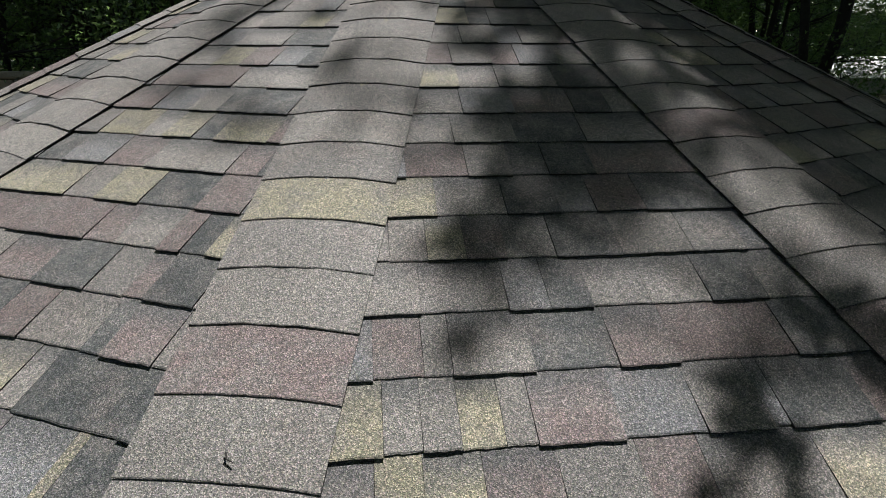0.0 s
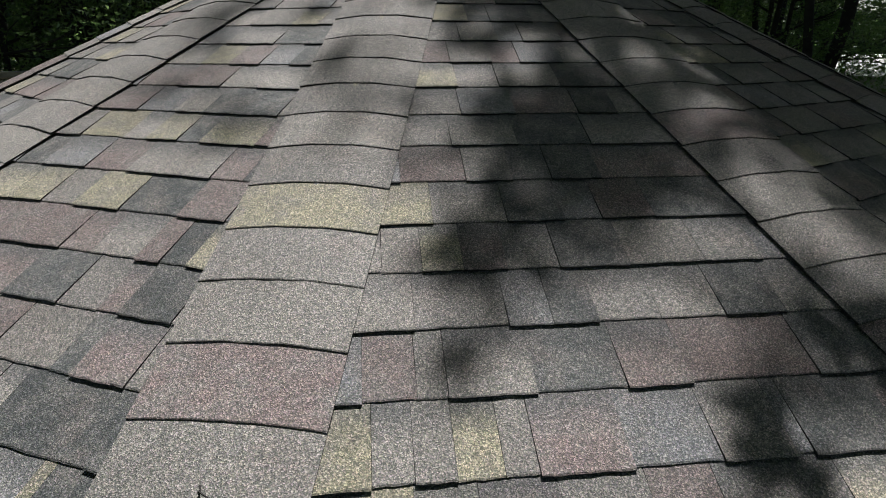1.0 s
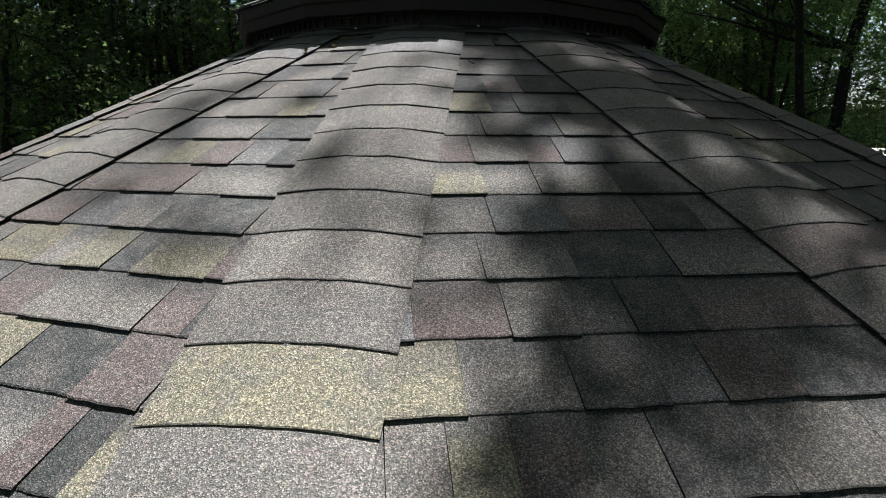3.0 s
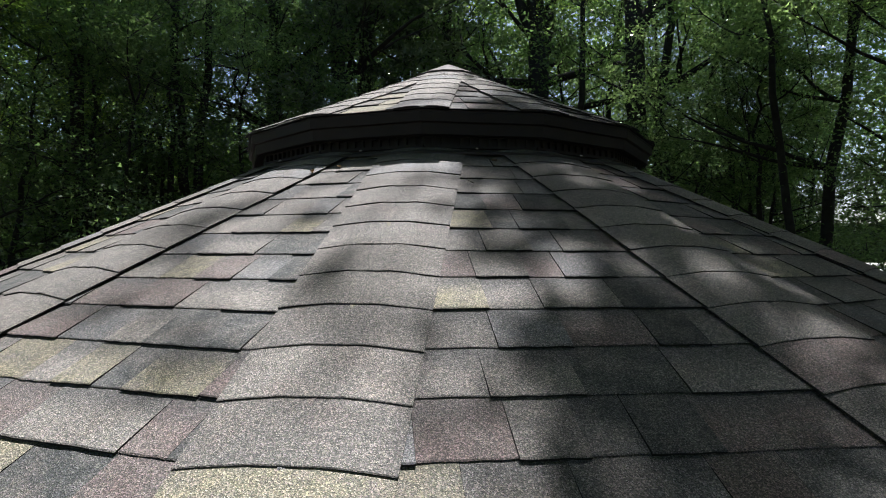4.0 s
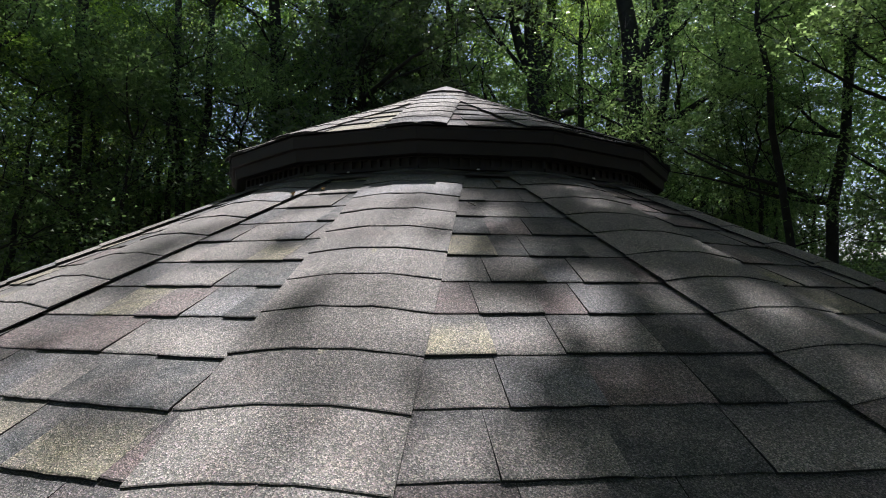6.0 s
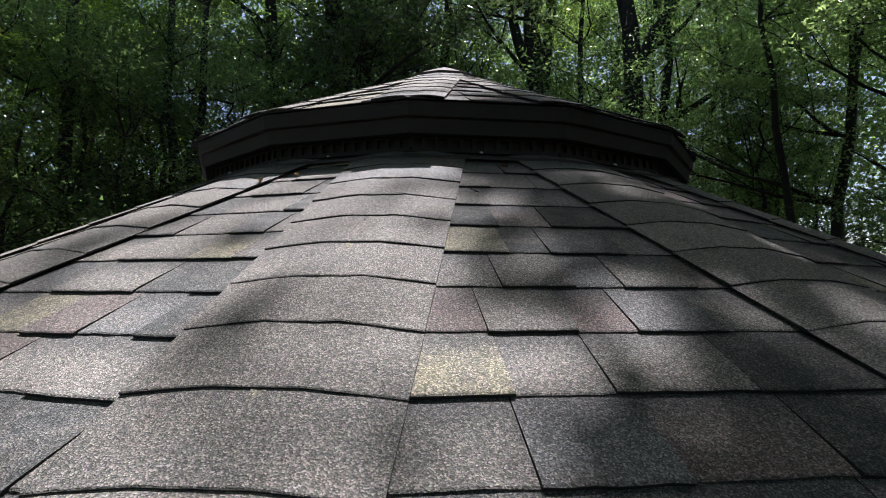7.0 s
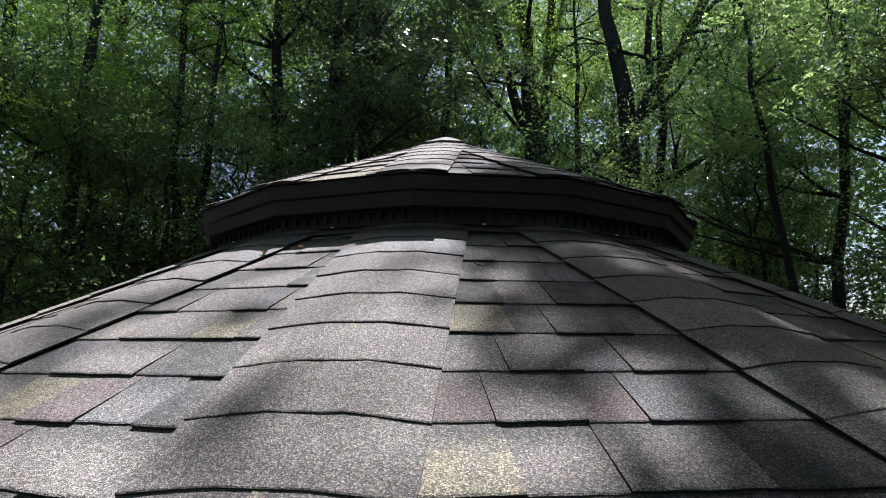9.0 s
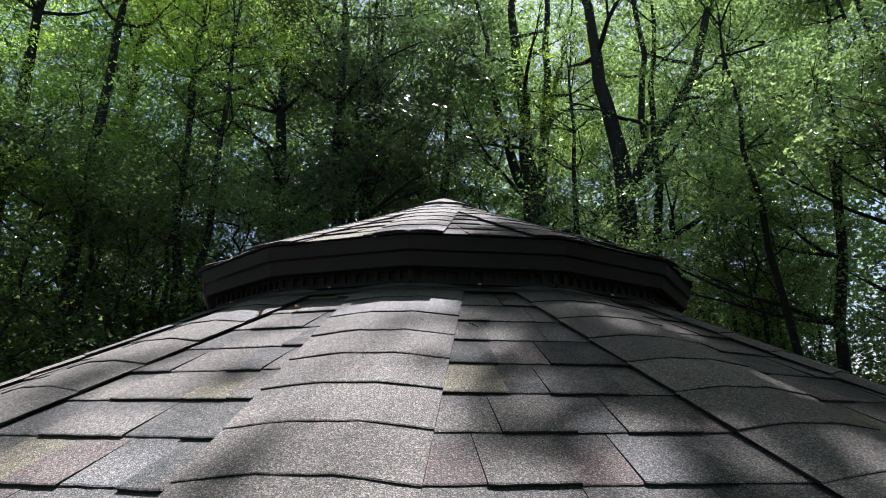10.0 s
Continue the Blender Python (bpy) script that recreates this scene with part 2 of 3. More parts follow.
def shingle_panel(angle, top, slope, v_first, v_last, phase, parent, r, pieces, name="roof_panel", expose=EXPOSE, layout=None):
    """A facet: its deck, and on it courses of tabs."""
    half = math.tan(STEP / 2) / math.hypot(1, slope)
    M = facet_matrix(angle, slope, top)
    inv = M.to_3x3()
    a, b = v_first - 0.02, v_last
    deck = mesh_of(name, [M @ Vector(p) for p in ((-a * half, a, -0.012), (a * half, a, -0.012), (b * half, b, -0.012), (-b * half, b, -0.012),
                                                  (-a * half, a, -0.03), (a * half, a, -0.03), (b * half, b, -0.03), (-b * half, b, -0.03))],
                   [(3, 2, 1, 0), (4, 5, 6, 7), (2, 3, 7, 6), (0, 1, 5, 4)], [FELT])
    panel = under(new(name, deck), parent)
    joined_v, joined_f, joined_m, joined_d, keys = [], [], [], [], list(SHINGLE)
    k = math.ceil((v_first - phase) / expose)
    while phase + k * expose <= v_last + 0.001:
        v = phase + k * expose
        reach = (v - 0.07) * half + 0.02
        row = (layout or {}).get(k)
        if row is None:
            row = random_course(2 * reach + 0.05, r)
        else:
            while row[-1][1] < reach:
                row.append((row[-1][1], row[-1][1] + r.uniform(0.08, 0.19), r.choice("ggmdrb"), not row[-1][3]))
            while row[0][0] > -reach:
                row.insert(0, (row[0][0] - r.uniform(0.08, 0.19), row[0][0], r.choice("ggmdrb"), not row[0][3]))
        for u0, u1, col, proud in row:
            u0, u1 = max(u0, -reach), min(u1, reach)
            if u1 - u0 < 0.02:
                continue
            me = r.choice(TABS[col, int(proud)])
            L = Matrix.Translation(((u0 + u1) / 2, v + (0.004 if proud else 0) + r.uniform(-0.002, 0.002), 0)) @ Matrix.Rotation(r.uniform(-0.004, 0.004), 4, "Z") @ Matrix.Diagonal((u1 - u0 - 0.0008, 1, 1, 1))
            if pieces(v):
                ob = new("shingle", me)
                ob.parent = panel
                ob.matrix_basis = M @ L
            else:
                base = len(joined_v)
                joined_v += [M @ L @ w.co for w in me.vertices]
                joined_d += [d.value for d in me.attributes["drop"].data]
                joined_f += [tuple(i + base for i in p.vertices) for p in me.polygons]
                joined_m += [len(keys) if p.material_index else keys.index(col) for p in me.polygons]
        k += 1
    if joined_v:
        field = mesh_of("shingle_field", joined_v, joined_f, [SHINGLE[c] for c in keys] + [FELT], face_mats=joined_m)
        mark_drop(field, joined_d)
        rest = new("shingle_field", field)
        tagged(under(rest, panel), kind="stuff")
    return panel


def hip_frames(slope):
    h = Vector((1 / math.cos(STEP / 2), 0, -slope)).normalized()
    sides = []
    for s in (-1, 1):
        n = Vector((math.cos(s * STEP / 2) * slope, math.sin(s * STEP / 2) * slope, 1)).normalized()
        g = n.cross(h) * s
        sides.append((g.normalized(), n))
    return h, sides


def cap_mesh(slope, seed, mat, halfw=0.163, long=0.165):
    """One hip cap, bent over the hip: its butt at 0, its head further up."""
    r = random.Random(seed)
    h, sides = hip_frames(slope)
    up = (sides[0][1] + sides[1][1]).normalized()
    qs = (-1, -0.8, -0.55, -0.3, -0.14, 0, 0.14, 0.3, 0.55, 0.8, 1)
    vs, fs, m = [], [], 5
    for q in qs:
        g, n = sides[0 if q < 0 else 1]
        d = abs(q) * halfw
        soft = max(0.0, 0.05 - d) * 0.13
        wob = r.uniform(-0.001, 0.001)
        puff = 0.004 * math.cos(q * 1.4) + r.uniform(-0.0007, 0.0007)
        for along, lift in ((-long, 0.0068 + puff), (-0.03, 0.0095 + puff), (-0.002 + wob, 0.0103 + puff), (wob, 0.0092 + puff), (-0.001 + wob, 0.0052 + puff)):
            vs.append(h * along + g * d + n * lift - up * soft)
    for i in range(len(qs) - 1):
        for j in range(m):
            a, b = i * m + j, i * m + (j + 1) % m
            fs.append((a + m, b + m, b, a))
    fs += [tuple(range(m)), tuple(range(len(vs) - 1, len(vs) - m - 1, -1))]
    me = mesh_of("hip_cap", vs, fs, [mat, FELT], face_mats=[0, 0, 0, 1, 1] * (len(qs) - 1) + [1, 1])
    mark_drop(me, [0.8] * len(vs))
    return me


CAPS = {c: [cap_mesh(SLOPE, 50 + i, SHINGLE[c]) for i in range(3)] for c in SHINGLE}
CAP_STEP = 0.143 * math.hypot(1 / math.cos(STEP / 2), SLOPE) / math.hypot(1, SLOPE)


def hip_row(angle, top, slope, first, last, colours, parent, r, caps=CAPS, step=CAP_STEP, start=0.0, inset=0.0):
    h, _ = hip_frames(slope)
    R = Matrix.Rotation(angle, 4, "Z")
    base = mesh_of("hip_board", [R @ (h * d + Vector((0, q, -0.02 + z))) + Vector((0, 0, top)) for d in (first, last - inset) for q in (-0.02, 0.02) for z in (0, -0.03)],
                   [(0, 1, 3, 2), (4, 6, 7, 5), (0, 4, 5, 1), (2, 3, 7, 6), (0, 2, 6, 4), (1, 5, 7, 3)], [FELT])
    row = under(new("hip_board", base), parent)
    k = math.ceil((first - start) / step)
    while start + k * step <= last:
        me = r.choice(caps[colours.get(k) or r.choice("ggggmrbm")])
        ob = new("hip_cap", me)
        ob.parent = row
        ob.matrix_basis = Matrix.Translation((0, 0, top)) @ R @ Matrix.Translation(h * (start + k * step)) @ Matrix.Rotation(r.uniform(-0.006, 0.006), 4, h)
        k += 1
    return row


V_EAVE = 4.55
for k in range(SIDES):
    near = min(k, SIDES - 1 - k)
    shown = (lambda v: v < 3.75) if near < 2 else (lambda v: False)
    phase, gauge, plan = {0: (1.851, 0.1383, LAYOUT_R), SIDES - 1: (1.877, 0.1357, LAYOUT_L)}.get(k, (1.862, 0.137, {}))
    shingle_panel(TURN + (k + 0.5) * STEP, TOP, SLOPE, 1.17, V_EAVE, phase, gazebo, rng, shown, expose=gauge, layout=courses(plan))
V2H = CAP_STEP / 0.143
for k in range(SIDES):
    tones = {4: "y", 5: "g", 6: "m", 7: "r", 8: "m", 3: "g", 2: "m", 1: "g", 0: "m", -1: "m", -2: "g", -3: "g", -4: "g"} if k == 0 else {}
    hip_row(TURN + k * STEP, TOP, SLOPE, 1.165 * V2H, (V_EAVE - 0.02) * V2H, tones, gazebo, rng, start=(2.285 - 0.0325) * V2H)

# ---- the cupola on its crown ----
C_EAVE, C_TOP, C_R = TOP - 0.353, TOP + 0.142, 1.081
C_SLOPE = (C_TOP - C_EAVE) / (C_R * math.cos(STEP / 2))
C_V = C_R * math.cos(STEP / 2) * math.hypot(1, C_SLOPE)
wall = under(new("cupola_wall", ring_mesh("cupola_wall", [(1.0, C_EAVE - 0.04), (1.0, C_EAVE - 0.16)], FASCIA, SIDES, TURN)), gazebo)
flashing = under(new("flashing", ring_mesh("flashing", [(0.995, C_EAVE - 0.135), (1.004, C_EAVE - 0.138), (1.087, C_EAVE - 0.164), (1.092, C_EAVE - 0.172)], METAL, SIDES, TURN)), gazebo)
fas = under(new("fascia", ring_mesh("fascia", [(C_R - 0.006, C_EAVE - 0.004), (C_R - 0.008, C_EAVE - 0.046), (C_R - 0.014, C_EAVE - 0.049), (0.92, C_EAVE - 0.046), (0.9, C_EAVE)], FASCIA, SIDES, TURN)), gazebo)
trim = under(new("fascia_trim", ring_mesh("fascia_trim", [(C_R - 0.022, C_EAVE - 0.044), (C_R - 0.026, C_EAVE - 0.092), (C_R - 0.032, C_EAVE - 0.095), (0.95, C_EAVE - 0.088), (0.95, C_EAVE - 0.044)], FASCIA, SIDES, TURN)), gazebo)


def vent_strip(angle):
    """A frieze of small square openings under the soffit, one length for each side."""
    bm = bmesh.new()
    ap, n = 1.0 * math.cos(STEP / 2), 12
    w = 2 * 1.0 * math.sin(STEP / 2)
    M = Matrix.Rotation(angle, 4, "Z")
    for i in range(n + 1):
        u = (i / n - 0.5) * w
        bmesh.ops.create_cube(bm, size=1.0, matrix=M @ Matrix.Translation((ap + 0.006, u, C_EAVE - 0.110)) @ Matrix.Diagonal((0.012, 0.012, 0.03, 1)))
    for z in (-0.090, -0.130):
        bmesh.ops.create_cube(bm, size=1.0, matrix=M @ Matrix.Translation((ap + 0.007, 0, C_EAVE + z)) @ Matrix.Diagonal((0.014, w, 0.012, 1)))
    me = bpy.data.meshes.new("vent_strip")
    bm.to_mesh(me)
    bm.free()
    me.materials.append(VENT)
    return under(new("vent_strip", me), gazebo)


for k in range(SIDES):
    vent_strip(TURN + (k + 0.5) * STEP)
C_CAPS = {c: [cap_mesh(C_SLOPE, 80 + i, SHINGLE[c], halfw=0.105) for i in range(2)] for c in SHINGLE}
for k in range(SIDES):
    shingle_panel(TURN + (k + 0.5) * STEP, C_TOP, C_SLOPE, 0.12, C_V, C_V, gazebo, rng, lambda v: False, "cupola_panel")
    hip_row(TURN + k * STEP, C_TOP, C_SLOPE, 0.2, C_V * 1.02 + 0.005, {}, gazebo, rng, caps=C_CAPS, start=C_V * 1.021, inset=0.06)
finial = under(new("crown_cap", ring_mesh("crown_cap", [(0.001, C_TOP + 0.022), (0.05, C_TOP + 0.002), (0.19, C_TOP - 0.064), (0.19, C_TOP - 0.072)], METAL, SIDES, TURN)), gazebo)


# ---- bits lying on the roof ----
def on_roof(side, v, u):
    """A pose on a facet: v down the slope, u along it."""
    return facet_matrix(TURN + (side + 0.5) * STEP, SLOPE, TOP) @ Matrix.Translation((u, v, 0.008))


def litter(kind, side, v, u, turn, length):
    r = random.Random(int(v * 1000))
    bm = bmesh.new()
    if kind == "twig":
        for i in range(3):
            m = Matrix.Rotation(r.uniform(-0.5, 0.5), 4, "Z") @ Matrix.Translation((length * (i - 1) * 0.3, 0, 0.003)) @ Matrix.Rotation(math.pi / 2, 4, "Y")
            bmesh.ops.create_cone(bm, segments=5, radius1=0.0016, radius2=0.0009, depth=length * 0.5, cap_ends=True, matrix=m)
    else:
        n = 6
        top = [bm.verts.new((length * (i / n - 0.5), 0.28 * length * math.sin(math.pi * i / n) * k, 0.004 + 0.006 * abs(k) + 0.004 * math.sin(3 * i))) for k in (-1, 0, 1) for i in range(n + 1)]
        for k in (0, 1):
            for i in range(n):
                a = k * (n + 1) + i
                bm.faces.new((top[a], top[a + 1], top[a + n + 2], top[a + n + 1]))
        bmesh.ops.solidify(bm, geom=bm.faces[:], thickness=0.0008)
    me = bpy.data.meshes.new(kind)
    bm.to_mesh(me)
    bm.free()
    me.materials.append(DRY if kind != "twig" else BARK)
    ob = new(kind, me)
    ob.matrix_basis = on_roof(side, v, u) @ Matrix.Rotation(radians(turn), 4, "Z")
    tagged(ob, "small dry brown leaf lying on the shingles" if kind != "twig" else "short broken twig lying on the shingles", "leaf" if kind != "twig" else "twig", group="litter on the roof")


DRY = painted("dry leaf", (0.30, 0.23, 0.13), 0.8, 60.0)
litter("twig", -1, 3.36, 0.70, 20, 0.024)
litter("dry_leaf", -1, 1.32, -0.03, 30, 0.022)
litter("dry_leaf", -1, 1.36, -0.12, 80, 0.026)
litter("dry_leaf", 0, 1.27, 0.02, 10, 0.02)
litter("twig", 0, 1.50, -0.1, 70, 0.03)

NAIL = painted("bright galvanised steel", (0.7, 0.7, 0.7), 0.3)
nt = NAIL.node_tree
nt.nodes["Principled BSDF"].inputs["Metallic"].default_value = 0.9
for k in range(-3, 4):
    a = TURN + (k + 0.45) * STEP
    bm = bmesh.new()
    rad = 1.055 * math.cos(STEP / 2)
    bmesh.ops.create_cone(bm, segments=10, radius1=0.006, radius2=0.005, depth=0.004, cap_ends=True, matrix=Matrix.Translation((rad * math.cos(a), rad * math.sin(a), C_EAVE - 0.143)) @ Matrix.Rotation(a, 4, "Z") @ Matrix.Rotation(0.4, 4, "Y"))
    me = bpy.data.meshes.new("nail")
    bm.to_mesh(me)
    bm.free()
    me.materials.append(NAIL)
    under(new("nail", me), flashing)

# ---- ground ----
def rise(x, y):
    d = min(max((math.hypot(x, y) - 14) / 46, 0), 1)
    return 2.1 * d * d * (3 - 2 * d)


def sheet(name, xs, ys, mat, lift):
    n, m = len(xs), len(ys)
    vs = [(x, y, rise(x, y) + lift + 0.05 * noise.noise((x * 0.3, y * 0.3, 0.0))) for y in ys for x in xs]
    fs = [(j * n + i, j * n + i + 1, (j + 1) * n + i + 1, (j + 1) * n + i) for j in range(m - 1) for i in range(n - 1)]
    return mesh_of(name, vs, fs, [mat], smooth=True)


grid = [-900, -400, -200, -120, -90] + [-75 + 3 * i for i in range(51)] + [90, 120, 200, 400, 900]
ground = tagged(new("ground", sheet("ground", grid, grid, GROUND, 0.0)), "brown leaf litter on the forest floor", "ground", kind="structure")
lawn = tagged(new("lawn", sheet("lawn", [23 + 3 * i for i in range(20)], [33 + 3 * i for i in range(10)], GRASS, 0.06)), "sunlit mown green lawn beyond the trees", "lawn", kind="structure")


# ---- trees ----
def tube(path, radii, n=7):
    vs, fs = [], []
    for i, (p, r) in enumerate(zip(path, radii)):
        d = (path[min(i + 1, len(path) - 1)] - path[max(i - 1, 0)]).normalized()
        x = Vector((1, 0.02, 0)) - d * d.x
        x.normalize()
        y = d.cross(x)
        vs += [p + (x * math.cos(2 * math.pi * k / n) + y * math.sin(2 * math.pi * k / n)) * r for k in range(n)]
    for i in range(len(path) - 1):
        for k in range(n):
            a, b = i * n + k, i * n + (k + 1) % n
            fs.append((a, b, b + n, a + n))
    return vs, fs


def leaf_cloud(name, centres, sizes, per, leaf, mat, seed, flat=0.13):
    """Leaves as small pointed blades, gathered in flattish sprays."""
    g = np.random.default_rng(seed)
    C, S = np.asarray(centres, float), np.asarray(sizes, float)
    idx = np.repeat(np.arange(len(C)), per)     # per: one number, or one for each spray
    n = len(idx)
    d = np.clip(g.normal(size=(n, 3)), -2.2, 2.2) * np.array([0.5, 0.5, flat])
    tip = g.normal(size=(len(C), 2)) * 0.22          # each spray droops its own way
    d[:, 2] += (d[:, :2] * tip[idx]).sum(1) - 0.18 * (d[:, :2] ** 2).sum(1)
    p = C[idx] + d * S[idx, None]
    axis = g.normal(size=(n, 3)) * np.array([1, 1, 0.45]) + np.array([0, 0, -0.3])
    axis /= np.linalg.norm(axis, axis=1, keepdims=True)
    up = (g.normal(size=(len(C), 3)) * 0.45)[idx] + g.normal(size=(n, 3)) * 0.55 + np.array([0, 0, 1.0])
    side = np.cross(axis, up)
    side /= np.linalg.norm(side, axis=1, keepdims=True)
    nrm = np.cross(side, axis)
    L = leaf * g.uniform(0.6, 1.25, (n, 1))
    V = np.stack([p, p + axis * L * 0.62 + side * L * 0.36, p + axis * L - side * L * 0.22 - nrm * L * 0.06], 1).reshape(-1, 3)
    me = bpy.data.meshes.new(name)
    me.vertices.add(3 * n)
    me.vertices.foreach_set("co", V.ravel())
    me.loops.add(3 * n)
    me.loops.foreach_set("vertex_index", np.arange(3 * n))
    me.polygons.add(n)
    me.polygons.foreach_set("loop_start", np.arange(0, 3 * n, 3))
    me.materials.append(mat)
    me.update()
    me.validate()
    return me


def tree_parts(seed, stems, boughs, reach, clumps, per, leaf, mat, low=0.25, size=(0.8, 1.7)):
    """stems: lists of (x, y, z, radius) along each main stem; boughs grow from them above the height share low."""
    r = random.Random(seed)
    vs, fs, tips = [], [], []

    def add(path, radii, n):
        v, f = tube(path, radii, n)
        b = len(vs)
        vs.extend(v)
        fs.extend(tuple(i + b for i in t) for t in f)

    def limb(p, d, length, rad, depth):
        path, radii, q, e = [p], [rad], p.copy(), d.normalized()
        steps = (6, 4, 3)[depth - 1]
        for i in range(steps):
            e = (e + Vector((r.gauss(0, 0.16), r.gauss(0, 0.16), 0.04 + r.gauss(0, 0.09)))).normalized()
            q = q + e * length / steps
            path.append(q.copy())
            radii.append(rad * (1 - 0.8 * (i + 1) / steps))
        add(path, radii, (6, 4, 3)[depth - 1])
        tips.extend(path[2:])
        if depth < 3:
            for j in range(4 if depth == 1 else 2):
                i = r.randint(2, steps)
                a = r.uniform(0, 2 * math.pi)
                out = Vector((math.cos(a), math.sin(a), r.uniform(-0.1, 0.6))) * 0.8 + e
                limb(path[i], out, length * r.uniform(0.35, 0.6), max(0.012, radii[i] * 0.6), depth + 1)

    top = max(p[2] for s in stems for p in s)
    spots = []
    for s in stems:
        path, radii = [], []
        for a, b in zip(s, s[1:]):
            for k in range(4):
                f = k / 4
                path.append(Vector([a[i] + (b[i] - a[i]) * f for i in range(3)]) + Vector((r.gauss(0, 0.05), r.gauss(0, 0.05), 0)))
                radii.append(a[3] + (b[3] - a[3]) * f)
        path.append(Vector(s[-1][:3]))
        radii.append(s[-1][3])
        add(path, radii, 10)
        spots += [(p, q) for p, q in zip(path, radii) if p.z > low * top]
        tips.append(path[-1])
    for j in range(boughs):
        p, q = spots[(j * 7 + r.randint(0, 3)) % len(spots)]
        a = j * 2.4 + r.uniform(-0.4, 0.4)
        h = p.z / top
        out = Vector((math.cos(a), math.sin(a), 0.1 + 0.8 * h * r.random()))
        limb(p, out, reach * r.uniform(0.55, 1.0) * (1.15 - 0.55 * h), max(0.03, q * 0.5), 1)
    trunk = mesh_of("trunk", vs, fs, [BARK], smooth=True)
    centres = [r.choice(tips) + Vector((r.gauss(0, 0.45), r.gauss(0, 0.45), r.gauss(0, 0.3))) for _ in range(clumps)]
    crown = leaf_cloud("crown", centres, [r.uniform(*size) for _ in centres], per, leaf, mat, seed)
    return trunk, crown


def straight(h, rad, lean=0.0, bend=0.0):
    return [(0, 0, -0.3, rad * 1.35), (lean * 0.2, 0, h * 0.12, rad), (lean + bend, bend, h * 0.5, rad * 0.72), (lean * 1.6, 0, h * 0.85, rad * 0.35), (lean * 1.8, 0, h, rad * 0.1)]


# a tall forked tree, a clump of stems, and plainer trees of the wood
FORKED = [
    [(0.15, 0, -0.3, 0.55), (0.0, 0, 5, 0.44), (-0.1, 0, 9.6, 0.42), (-0.55, 0, 13, 0.33), (-0.9, 0.2, 17, 0.22), (-1.1, 0.3, 22, 0.06)],
    [(-0.1, 0, 9.2, 0.3), (0.9, 0.1, 10.8, 0.27), (2.0, 0.1, 12.5, 0.23), (3.0, 0.3, 15.5, 0.17), (4.2, 0.6, 20, 0.05)],
    [(0.6, 0.1, 11.0, 0.17), (0.75, -0.2, 13.6, 0.14), (0.6, -0.3, 17.5, 0.09), (1.0, -0.4, 20, 0.03)],
    [(0.35, 0.25, -0.3, 0.3), (0.55, 0.2, 6, 0.22), (0.85, 0.2, 10.5, 0.17), (1.2, 0.4, 15, 0.1), (1.2, 0.4, 18, 0.03)],
    [(2.0, 0.1, 12.4, 0.12), (2.9, 0.0, 13.2, 0.09), (4.6, -0.3, 13.4, 0.03)],
]
FORKED = [[(x, y, z, 0.6 * q) for x, y, z, q in stem] for stem in FORKED]
CLUMP = [
    [(0, 0, -0.3, 0.6), (0.0, 0, 4.5, 0.5), (-0.15, 0, 8.6, 0.46), (-0.4, 0, 12, 0.3), (-0.6, 0, 16, 0.2), (-0.5, 0, 21, 0.05)],
    [(-0.15, 0, 8.2, 0.3), (-0.95, 0.2, 11.5, 0.22), (-1.5, 0.3, 14, 0.14), (-2.0, 0.3, 18.5, 0.04)],
    [(0.05, 0, 8.6, 0.26), (0.45, -0.2, 12.5, 0.2), (0.6, -0.2, 16, 0.13), (0.9, -0.2, 20.5, 0.04)],
    [(0.3, 0.1, 11.0, 0.14), (1.0, 0.1, 14, 0.1), (1.7, 0.1, 17.5, 0.03)],
]
CLUMP = [[(x, y, z, 0.65 * q) for x, y, z, q in stem] for stem in CLUMP]
KINDS = {
    "forked": tree_parts(21, FORKED, 26, 4.6, 190, 150, 0.125, LEAF, 0.3, (0.5, 1.1)),
    "clump": tree_parts(22, CLUMP, 26, 4.8, 190, 150, 0.125, LEAF, 0.28, (0.5, 1.1)),
    "tall": tree_parts(23, [straight(19, 0.30, 0.4, 0.2)], 28, 4.8, 190, 150, 0.125, LEAF, 0.3, (0.5, 1.1)),
    "leaning": tree_parts(24, [straight(17, 0.22, 1.6, -0.3), straight(14, 0.15, -0.8)], 26, 4.4, 170, 150, 0.125, LEAF, 0.3, (0.5, 1.1)),
    "airy": tree_parts(24, [straight(17, 0.15, 1.6, -0.3), straight(14, 0.11, -0.8)], 28, 4.8, 230, 160, 0.105, LEAF_S, 0.22, (0.5, 1.1)),
    "bright": tree_parts(25, [straight(20, 0.26, -0.5)], 34, 5.0, 290, 190, 0.11, LEAF_B, 0.25, (0.45, 1.0)),
    "dark": tree_parts(29, [straight(16, 0.24, 0.3)], 30, 4.6, 210, 150, 0.14, LEAF_SHADED, 0.12, (0.5, 1.1)),
    "high": tree_parts(28, [straight(18, 0.3, 0.3)], 34, 5.2, 300, 70, 0.22, LEAF_SHADED, 0.48),
    "pole": tree_parts(27, [straight(17, 0.15, 0.5, 0.25)], 18, 3.0, 90, 150, 0.075, LEAF_B, 0.6, (0.45, 1.0)),
    "young": tree_parts(26, [straight(8, 0.09, 0.3), straight(7, 0.07, -0.6)], 20, 2.6, 160, 140, 0.085, LEAF, 0.1, (0.5, 1.1)),
}


def plant_tree(kind, x, y, scale, turn, label):
    trunk, crown = KINDS[kind]
    e = tagged(new("tree"), label, "tree", group="trees of the wood")
    under(new("trunk", trunk), e)
    under(new("crown", crown), e)
    e.matrix_basis = pose(x, y, rise(x, y), 0, 0, turn) @ Matrix.Diagonal((scale, scale, scale, 1))
    return e


